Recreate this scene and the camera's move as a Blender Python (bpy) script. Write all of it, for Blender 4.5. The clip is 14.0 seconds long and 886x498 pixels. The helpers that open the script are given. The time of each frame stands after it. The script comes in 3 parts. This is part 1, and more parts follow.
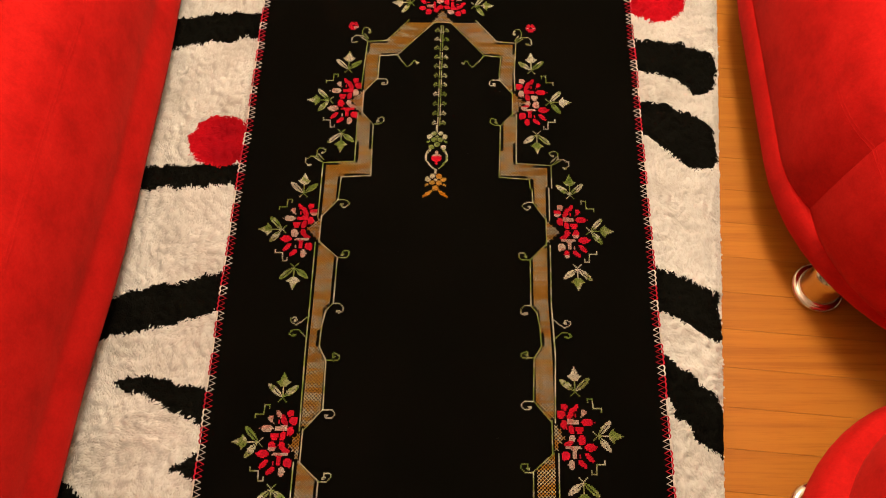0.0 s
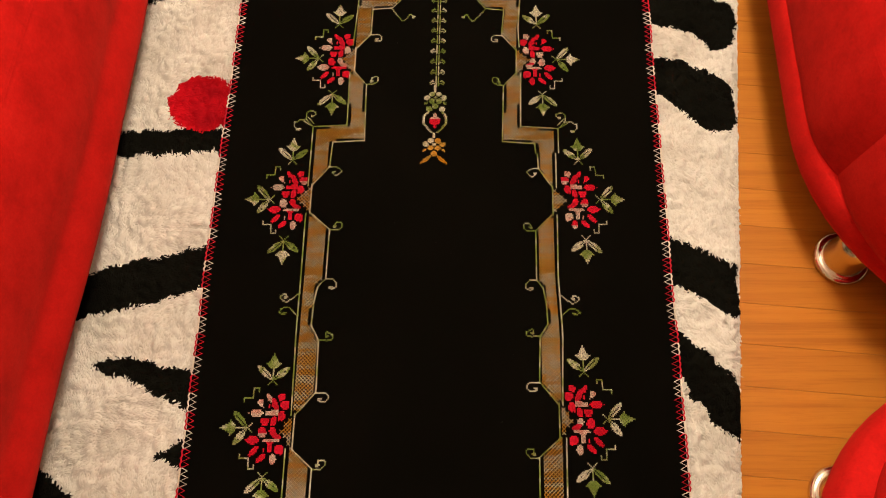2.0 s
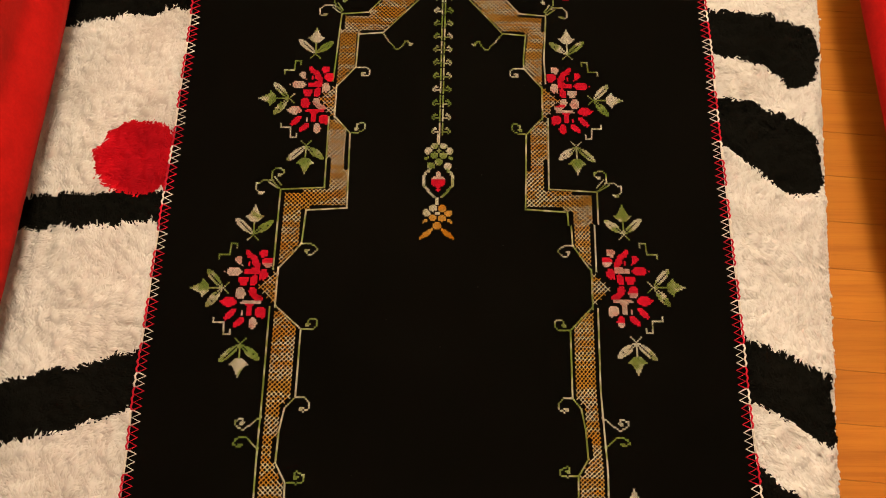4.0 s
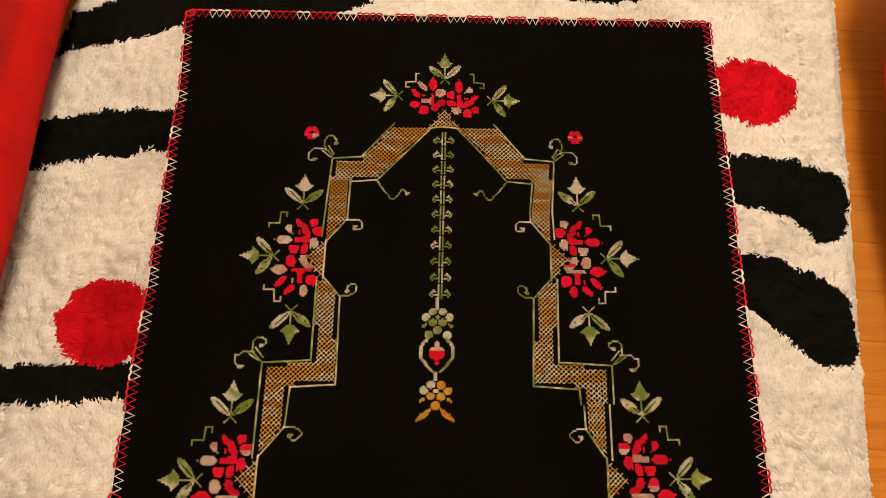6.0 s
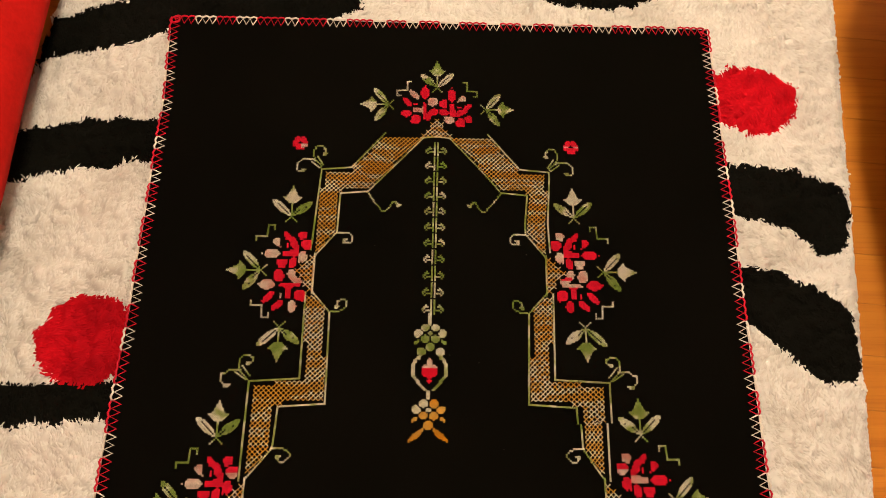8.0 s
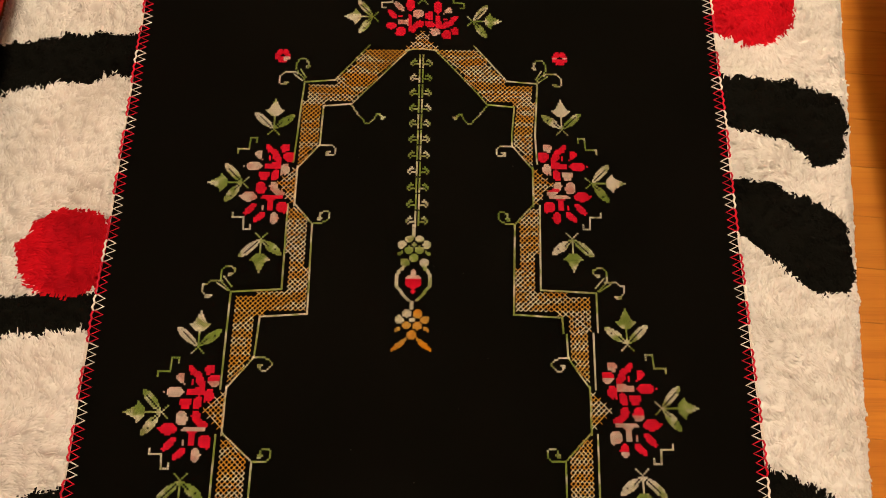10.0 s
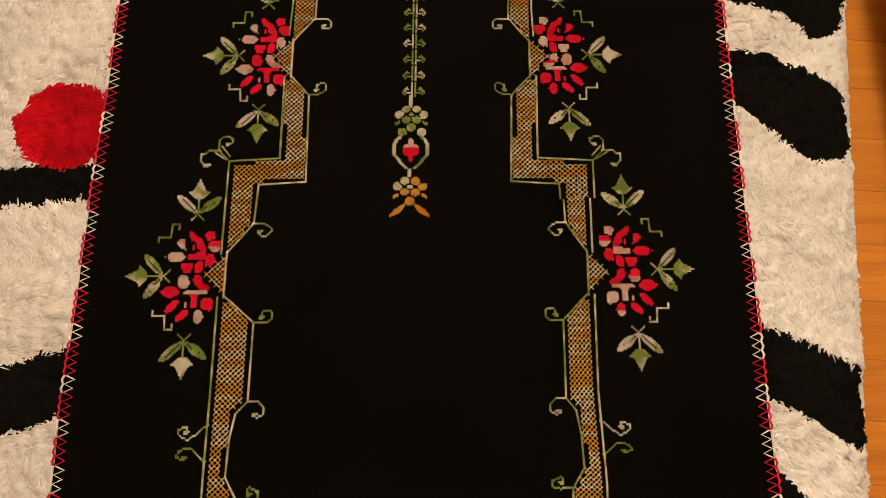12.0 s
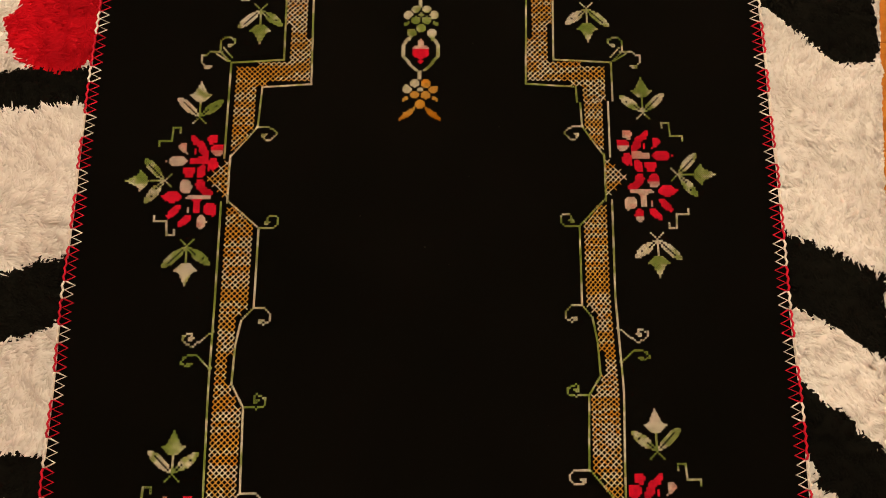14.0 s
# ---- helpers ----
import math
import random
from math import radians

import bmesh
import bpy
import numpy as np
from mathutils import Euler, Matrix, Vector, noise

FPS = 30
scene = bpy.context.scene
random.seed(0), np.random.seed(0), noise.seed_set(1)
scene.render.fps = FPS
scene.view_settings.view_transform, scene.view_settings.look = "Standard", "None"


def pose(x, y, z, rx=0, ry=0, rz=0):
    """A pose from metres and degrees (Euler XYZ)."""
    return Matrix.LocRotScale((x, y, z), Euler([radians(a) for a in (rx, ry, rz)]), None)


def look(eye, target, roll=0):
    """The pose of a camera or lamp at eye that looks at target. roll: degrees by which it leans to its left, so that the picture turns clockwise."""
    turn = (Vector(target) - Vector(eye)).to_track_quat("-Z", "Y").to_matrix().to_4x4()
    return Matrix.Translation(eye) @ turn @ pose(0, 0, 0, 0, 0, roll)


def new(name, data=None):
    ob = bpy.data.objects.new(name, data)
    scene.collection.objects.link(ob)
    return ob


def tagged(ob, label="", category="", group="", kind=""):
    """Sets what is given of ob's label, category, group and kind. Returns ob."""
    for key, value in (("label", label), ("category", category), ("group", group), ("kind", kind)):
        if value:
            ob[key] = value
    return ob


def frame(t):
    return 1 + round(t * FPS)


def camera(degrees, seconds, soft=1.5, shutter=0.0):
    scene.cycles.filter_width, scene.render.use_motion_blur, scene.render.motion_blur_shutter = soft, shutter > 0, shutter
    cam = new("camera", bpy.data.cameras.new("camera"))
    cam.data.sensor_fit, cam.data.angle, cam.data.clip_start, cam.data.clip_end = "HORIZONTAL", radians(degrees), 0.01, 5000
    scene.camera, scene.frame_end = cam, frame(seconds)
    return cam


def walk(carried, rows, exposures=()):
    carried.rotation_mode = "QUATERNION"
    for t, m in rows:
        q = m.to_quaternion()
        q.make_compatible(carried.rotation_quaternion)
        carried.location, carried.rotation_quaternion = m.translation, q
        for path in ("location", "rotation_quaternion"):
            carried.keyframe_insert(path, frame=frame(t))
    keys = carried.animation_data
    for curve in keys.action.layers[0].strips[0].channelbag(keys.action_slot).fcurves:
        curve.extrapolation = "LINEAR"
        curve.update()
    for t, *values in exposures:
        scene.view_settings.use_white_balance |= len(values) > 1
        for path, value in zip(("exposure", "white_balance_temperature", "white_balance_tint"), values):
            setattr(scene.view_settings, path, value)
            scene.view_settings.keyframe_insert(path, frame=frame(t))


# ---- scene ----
cam = camera(58.4, 14.0, soft=1.0)
METRES, EYE, TILT, LEAN, TURN = 1.0, 1.32, -65.0, 0.0, 0.0
PATH = [
    (0, (0.007, 0.087, 1.222), (0.024, 0.866, -0.62), 1.9),
    (0.5, (0.008, 0.074, 1.216), (0.018, 0.797, -0.648), 1.2),
    (1, (0.011, 0.069, 1.214), (0.015, 0.762, -0.662), 0.6),
    (1.5, (0.009, 0.079, 1.207), (0.021, 0.77, -0.67), 1.4),
    (2, (0.007, 0.145, 1.156), (0.027, 0.812, -0.729), 2.0),
    (2.2, (0.008, 0.176, 1.107), (0.027, 0.841, -0.779), 1.9),
    (4.3, (-0.008, 0.406, 0.923), (0.032, 1.035, -0.976), 3.9),
    (4.5, (-0.005, 0.435, 0.914), (0.023, 1.057, -0.986), 3.2),
    (5, (0.003, 0.478, 0.898), (0.05, 1.15, -0.985), 4.8),
    (5.5, (-0.006, 0.513, 0.905), (0.048, 1.216, -0.967), 5.0),
    (6, (-0.016, 0.551, 0.901), (0.044, 1.265, -0.966), 5.3),
    (6.5, (-0.018, 0.574, 0.898), (0.051, 1.297, -0.965), 6.0),
    (7, (-0.022, 0.581, 0.898), (0.061, 1.306, -0.964), 6.9),
    (7.2, (-0.022, 0.579, 0.896), (0.063, 1.309, -0.964), 7.0),
    (9.3, (0.005, 0.551, 0.862), (0.065, 1.22, -1.022), 5.3),
    (9.5, (0.008, 0.542, 0.86), (0.065, 1.203, -1.026), 5.1),
    (10, (0.017, 0.519, 0.848), (0.064, 1.161, -1.046), 4.3),
    (10.5, (0.013, 0.493, 0.837), (0.072, 1.103, -1.067), 5.4),
    (11, (0.022, 0.472, 0.829), (0.067, 1.03, -1.091), 4.5),
    (11.5, (0.02, 0.452, 0.822), (0.065, 0.996, -1.101), 4.6),
    (12, (0.015, 0.419, 0.823), (0.072, 0.975, -1.097), 5.3),
    (12.5, (0.018, 0.408, 0.814), (0.077, 0.944, -1.112), 5.8),
    (13, (0.021, 0.412, 0.802), (0.061, 0.935, -1.128), 3.9),
    (13.5, (0.009, 0.406, 0.795), (0.055, 0.898, -1.143), 5.0),
    (14, (0.006, 0.374, 0.781), (0.057, 0.832, -1.165), 5.8),
]
walk(cam, [(t, look(eye, target, roll)) for t, eye, target, roll in PATH], exposures=((0, 0.0), (2.2, -0.02), (5.5, -0.08), (9.5, -0.12), (14, -0.20)))

# ---- light: one warm ceiling lamp in a closed room ----
world = bpy.data.worlds.new("world")
scene.world = world
world.use_nodes = True
world.node_tree.nodes["Background"].inputs[0].default_value = (1.0, 0.85, 0.65, 1)
world.node_tree.nodes["Background"].inputs[1].default_value = 0.05

LAMP = (0.28, 1.3, 2.22)


bulb = bpy.data.lights.new("ceiling_lamp_light", "POINT")
bulb.shadow_soft_size, bulb.energy, bulb.color = 0.21, 162, (1.0, 0.85, 0.66)
new("ceiling_lamp_light", bulb).location = LAMP


# ---- materials ----
def material(name, rough=0.7, metal=0.0):
    m = bpy.data.materials.new(name)
    m.use_nodes = True
    b = m.node_tree.nodes["Principled BSDF"]
    b.inputs["Roughness"].default_value = rough
    b.inputs["Metallic"].default_value = metal
    return m, m.node_tree, b


def node(tree, kind, **values):
    n = tree.nodes.new(kind)
    for key, value in values.items():
        n.inputs[key.replace("_", " ")].default_value = value
    return n


def ramp(tree, fac, stops):
    r = tree.nodes.new("ShaderNodeValToRGB")
    while len(r.color_ramp.elements) < len(stops):
        r.color_ramp.elements.new(0.5)
    for e, (p, c) in zip(r.color_ramp.elements, stops):
        e.position, e.color = p, (*c, 1)
    tree.links.new(fac, r.inputs[0])
    return r.outputs[0]


def place_coords(tree, scale=(1, 1, 1), turn=0.0):
    g = tree.nodes.new("ShaderNodeNewGeometry")
    mp = tree.nodes.new("ShaderNodeMapping")
    mp.inputs["Scale"].default_value = scale
    mp.inputs["Rotation"].default_value = (0, 0, radians(turn))
    tree.links.new(g.outputs["Position"], mp.inputs[0])
    return mp.outputs[0]


def noise_fac(tree, coords, scale, detail=3.0, rough=0.55):
    n = node(tree, "ShaderNodeTexNoise", Scale=scale, Detail=detail, Roughness=rough)
    tree.links.new(coords, n.inputs["Vector"])
    return n.outputs[0]


def bump(tree, b, height, strength, distance):
    n = node(tree, "ShaderNodeBump", Strength=strength, Distance=distance)
    tree.links.new(height, n.inputs["Height"])
    tree.links.new(n.outputs[0], b.inputs["Normal"])


def mix(tree, fac, a, c, blend="MIX"):
    n = tree.nodes.new("ShaderNodeMix")
    n.data_type, n.blend_type = "RGBA", blend
    for value, socket in ((fac, n.inputs[0]), (a, n.inputs[6]), (c, n.inputs[7])):
        if isinstance(value, (float, int)):
            socket.default_value = value
        elif isinstance(value, tuple):
            socket.default_value = (*value, 1)
        else:
            tree.links.new(value, socket)
    return n.outputs[2]


def thread(name, stops, scale=28.0, stretch=(1, 1, 1), rough=0.5, scatter=0.0):
    """Stranded cotton whose dye changes along its length."""
    m, t, b = material(name, rough)
    co = place_coords(t, stretch)
    stitch = t.nodes.new("ShaderNodeNewGeometry").outputs["Random Per Island"]
    length = t.nodes.new("ShaderNodeMath")
    length.operation, length.inputs[1].default_value = "MULTIPLY_ADD", scatter
    t.links.new(stitch, length.inputs[0])
    t.links.new(noise_fac(t, co, scale, 1.0), length.inputs[2])
    big = ramp(t, length.outputs[0], stops)
    fine = noise_fac(t, place_coords(t), 900.0, 2.0)
    worn = mix(t, 0.3, big, ramp(t, fine, ((0.25, (0.45, 0.42, 0.38)), (0.75, (1, 1, 1)))), "MULTIPLY")
    t.links.new(mix(t, 1.0, worn, ramp(t, stitch, ((0.0, (0.82, 0.80, 0.78)), (1.0, (1, 1, 1)))), "MULTIPLY"), b.inputs["Base Color"])
    b.inputs["Specular IOR Level"].default_value = 0.15
    return m


RED_THREAD = thread("red_thread", ((0.3, (0.72, 0.008, 0.034)), (0.7, (0.86, 0.016, 0.060))))
PINK_THREAD = thread("pale_pink_thread", ((0.36, (0.92, 0.46, 0.38)), (0.56, (0.95, 0.80, 0.68))), 90)
GREEN_THREAD = thread("variegated_green_thread", ((0.42, (0.30, 0.43, 0.085)), (0.54, (0.48, 0.58, 0.19)), (0.64, (0.95, 0.94, 0.72))), 75)
CREAM_THREAD = thread("variegated_cream_thread", ((0.38, (0.42, 0.50, 0.16)), (0.47, (0.94, 0.91, 0.70)), (0.7, (0.97, 0.95, 0.82))), 70)
OCHRE_THREAD = thread("variegated_ochre_thread", ((0.42, (0.74, 0.37, 0.04)), (0.52, (0.82, 0.48, 0.10)), (0.56, (0.97, 0.90, 0.72)), (0.63, (0.97, 0.92, 0.76)), (0.67, (0.76, 0.36, 0.03))), 95, (0.12, 1, 1), 0.5, 0.14)
YELLOW_THREAD = thread("yellow_thread", ((0.42, (0.90, 0.40, 0.01)), (0.66, (0.90, 0.56, 0.12))), 40)
EDGE_RED = thread("red_crochet_yarn", ((0.3, (0.45, 0.003, 0.018)), (0.7, (0.66, 0.008, 0.035))), 40)
EDGE_WHITE = thread("white_crochet_yarn", ((0.3, (0.72, 0.66, 0.56)), (0.7, (0.86, 0.82, 0.72))), 40)


def cloth_material():
    m, t, b = material("black_cotton", 0.9)
    co = place_coords(t)
    lint = ramp(t, noise_fac(t, co, 420.0, 2.0, 0.7), ((0.80, (0, 0, 0)), (0.84, (1, 1, 1))))
    tone = ramp(t, noise_fac(t, co, 9.0, 4.0), ((0.3, (0.0015, 0.0013, 0.0007)), (0.7, (0.0023, 0.0019, 0.0012))))
    t.links.new(mix(t, lint, tone, (0.010, 0.009, 0.008)), b.inputs["Base Color"])
    b.inputs["Specular IOR Level"].default_value = 0.02
    weave = node(t, "ShaderNodeTexVoronoi", Scale=1000.0, Randomness=0.15)
    t.links.new(co, weave.inputs["Vector"])
    bump(t, b, weave.outputs["Distance"], 0.3, 0.0004)
    return m


def pile_material(name, dark, light, rough=0.75, sheen=0.2, gloss=0.3, through_light=0.38):
    m, t, b = material(name, rough)
    co = place_coords(t)
    island = t.nodes.new("ShaderNodeNewGeometry")
    # yarn tone differs at random; its contrast also stands for patches of shade
    patch_tone = ramp(t, noise_fac(t, co, 13.0, 4.0), ((0.3, dark), (0.62, light)))
    strand = ramp(t, island.outputs["Random Per Island"], ((0.0, (0.84, 0.81, 0.77)), (0.5, (0.93, 0.92, 0.90)), (1.0, (1, 1, 1))))
    t.links.new(mix(t, 1.0, patch_tone, strand, "MULTIPLY"), b.inputs["Base Color"])
    b.inputs["Sheen Weight"].default_value = sheen
    glow = t.nodes.new("ShaderNodeBsdfTranslucent")
    both = node(t, "ShaderNodeMixShader", Fac=through_light)
    t.links.new(b.inputs["Base Color"].links[0].from_socket, glow.inputs["Color"])
    # fibres scatter light as a soft mass: their normals lean towards the rug's own
    facing = t.nodes.new("ShaderNodeMix")
    facing.data_type = "VECTOR"
    facing.inputs[0].default_value = 0.08
    facing.inputs[5].default_value = (0, 0, 1)
    t.links.new(island.outputs["Normal"], facing.inputs[4])
    t.links.new(facing.outputs[1], b.inputs["Normal"])
    t.links.new(b.outputs[0], both.inputs[1])
    t.links.new(glow.outputs[0], both.inputs[2])
    t.links.new(both.outputs[0], t.nodes["Material Output"].inputs["Surface"])
    b.inputs["Specular IOR Level"].default_value = gloss
    return m


def suede_material():
    m, t, b = material("red_suede", 0.85)
    co = place_coords(t)
    nap = ramp(t, noise_fac(t, co, 16.0, 8.0, 0.74), ((0.28, (0.36, 0.007, 0.005)), (0.5, (0.52, 0.010, 0.008)), (0.74, (0.62, 0.016, 0.012))))
    fibre = ramp(t, noise_fac(t, co, 260.0, 3.0, 0.7), ((0.3, (0.80, 0.78, 0.78)), (0.7, (1, 1, 1))))
    t.links.new(mix(t, 0.8, nap, fibre, "MULTIPLY"), b.inputs["Base Color"])
    b.inputs["Sheen Weight"].default_value = 0.18
    b.inputs["Sheen Roughness"].default_value = 0.4
    b.inputs["Sheen Tint"].default_value = (1, 0.12, 0.08, 1)
    b.inputs["Specular IOR Level"].default_value = 0.06
    bump(t, b, noise_fac(t, co, 500.0, 3.0), 0.25, 0.001)
    return m


def wood_material():
    m, t, b = material("varnished_pine", 0.5)
    co = place_coords(t, (0.7, 22.0, 1.0), 4.5)
    info = t.nodes.new("ShaderNodeObjectInfo")
    shift = t.nodes.new("ShaderNodeVectorMath")
    shift.operation = "MULTIPLY_ADD"
    t.links.new(info.outputs["Random"], shift.inputs[0])
    shift.inputs[1].default_value = (17.0, 23.0, 5.0)
    t.links.new(co, shift.inputs[2])
    streak = noise_fac(t, shift.outputs[0], 2.6, 6.0, 0.62)
    grain = ramp(t, streak, ((0.30, (0.35, 0.112, 0.008)), (0.42, (0.43, 0.146, 0.011)), (0.55, (0.46, 0.160, 0.012)), (0.75, (0.49, 0.180, 0.015))))
    fine = ramp(t, noise_fac(t, shift.outputs[0], 14.0, 5.0, 0.7), ((0.34, (0.80, 0.74, 0.66)), (0.50, (1, 1, 1))))
    tone = ramp(t, info.outputs["Random"], ((0, (0.88, 0.86, 0.82)), (1, (1, 1, 1))))
    t.links.new(mix(t, 1.0, mix(t, 0.8, grain, fine, "MULTIPLY"), tone, "MULTIPLY"), b.inputs["Base Color"])
    b.inputs["Specular IOR Level"].default_value = 0.2
    bump(t, b, noise_fac(t, shift.outputs[0], 60.0, 3.0), 0.08, 0.001)
    return m


def plain(name, colour, rough=0.6, metal=0.0, vary=0.1, scale=20.0):
    m, t, b = material(name, rough, metal)
    lo = tuple(c * (1 - vary) for c in colour)
    t.links.new(ramp(t, noise_fac(t, place_coords(t), scale, 4.0), ((0.3, lo), (0.7, colour))), b.inputs["Base Color"])
    return m


CLOTH = cloth_material()
PILE_WHITE = pile_material("cream_pile", (0.62, 0.59, 0.53), (0.78, 0.755, 0.70), 0.5, 0.15, 0.4, 0.25)
PILE_BLACK = pile_material("black_pile", (0.0048, 0.0045, 0.0033), (0.0080, 0.0076, 0.0058), 1.0, 0.0, 0.02, 0.3)
PILE_RED = pile_material("red_pile", (0.46, 0.003, 0.010), (0.70, 0.006, 0.017), 0.85, 0.0, 0.1, 0.4)
BACKING = plain("jute_backing", (0.45, 0.40, 0.32), 0.9)
SUEDE = suede_material()
WOOD = wood_material()
CHROME = plain("polished_chrome", (0.74, 0.66, 0.54), 0.18, 1.0, 0.08)
WALL = plain("cream_wall_paint", (0.72, 0.66, 0.55), 0.85, 0.0, 0.06, 3.0)
CEILING = plain("white_ceiling_paint", (0.80, 0.78, 0.73), 0.9, 0.0, 0.04, 3.0)
SHADE = plain("opal_glass", (0.85, 0.83, 0.78), 0.3)
LINT = plain("grey_lint", (0.10, 0.10, 0.09), 0.9)
JOINT = plain("dark_floor_joint", (0.26, 0.11, 0.028), 0.9)


# ---- mesh helpers ----
def part(name, bm, mat, parent=None, label=""):
    data = bpy.data.meshes.new(name)
    if isinstance(bm, tuple):
        data.from_pydata(bm[0], [], bm[1])
        data.update()
    else:
        bm.normal_update()
        bm.to_mesh(data)
        bm.free()
    data.materials.append(mat)
    ob = new(name, data)
    ob.parent = parent
    if label:
        tagged(ob, label)
    return ob


def smooth(ob):
    ob.data.polygons.foreach_set("use_smooth", [True] * len(ob.data.polygons))
    return ob


def thing(name, label, category, group="", kind=""):
    return tagged(new(name), label, category, group, kind)


def box(bm, lo, hi, bevel=0.0):
    r = bmesh.ops.create_cube(bm, size=1)
    for v in r["verts"]:
        v.co = [lo[i] + (v.co[i] + 0.5) * (hi[i] - lo[i]) for i in range(3)]
    if bevel:
        bmesh.ops.bevel(bm, geom=list({e for v in r["verts"] for e in v.link_edges}), offset=bevel, segments=2, affect="EDGES")
    return bm


def loft(rings, closed=True, caps=True):
    """Faces between rings of points, each ring a list of the same length."""
    n, verts, faces = len(rings[0]), [p for r in rings for p in r], []
    for i in range(len(rings) - 1):
        for j in range(n if closed else n - 1):
            k = (j + 1) % n
            faces.append((i * n + j, i * n + k, (i + 1) * n + k, (i + 1) * n + j))
    if caps:
        faces.append(tuple(reversed(range(n))))
        faces.append(tuple(range((len(rings) - 1) * n, len(rings) * n)))
    return verts, faces


def turned(profile, cx, cy, n=40):
    """A body turned round a vertical axis, from (radius, height) pairs."""
    return loft([[(cx + r * math.cos(2 * math.pi * i / n), cy + r * math.sin(2 * math.pi * i / n), z) for i in range(n)] for r, z in profile])


def tube(points, radius, sides=5):
    rings = []
    for i, p in enumerate(points):
        a, c = points[max(i - 1, 0)], points[min(i + 1, len(points) - 1)]
        d = (Vector(c) - Vector(a)).normalized()
        side = d.cross(Vector((0, 0, 1))).normalized()
        up = side.cross(d)
        rings.append([tuple(Vector(p) + radius * (math.cos(w) * side + math.sin(w) * up)) for w in (2 * math.pi * k / sides for k in range(sides))])
    return loft(rings)


def merged(pieces):
    verts, faces = [], []
    for v, f in pieces:
        o = len(verts)
        verts += v
        faces += [tuple(i + o for i in q) for q in f]
    return verts, faces


# ---- room ----
def room():
    # walls and ceiling stay out of view, added so the lamp's light bounces
    x0, x1, y0, y1, h = -1.7, 2.6, -2.4, 3.0, 2.5
    for name, lo, hi in (("wall_north", (x0, y1, 0), (x1, y1 + 0.15, h)), ("wall_south", (x0, y0 - 0.15, 0), (x1, y0, h)),
                         ("wall_east", (x1, y0 - 0.15, 0), (x1 + 0.15, y1 + 0.15, h)), ("wall_west", (x0 - 0.15, y0 - 0.15, 0), (x0, y1 + 0.15, h))):
        tagged(part(name, box(bmesh.new(), lo, hi), WALL), "unseen cream wall added to close the room and bounce light", "wall", kind="structure")
    tagged(part("ceiling", box(bmesh.new(), (x0, y0, h), (x1, y1, h + 0.12)), CEILING), "unseen white ceiling added to bounce the lamp's light", "ceiling", kind="structure")
    lamp = thing("ceiling_lamp", "round opal glass ceiling lamp hung over the chairs", "lamp")
    smooth(part("shade", turned(((0.05, 2.43), (0.19, 2.435), (0.20, 2.445), (0.19, 2.455), (0.05, 2.46)), LAMP[0], LAMP[1]), SHADE, lamp))
    smooth(part("rose", turned(((0.06, 2.46), (0.06, 2.49), (0.03, 2.498)), LAMP[0], LAMP[1]), CHROME, lamp))


room()


# ---- rug: a shaggy pile with dark stripes and red dots ----
def rug_right(y):
    return 0.437 + 0.113 * (y - 0.216)


RUG_WIDE, RUG_LOW, RUG_HIGH = 1.030, -0.55, 1.62
CLOTH_L, CLOTH_R, CLOTH_LOW, CLOTH_HIGH = -0.330, 0.360, -0.02, 1.210

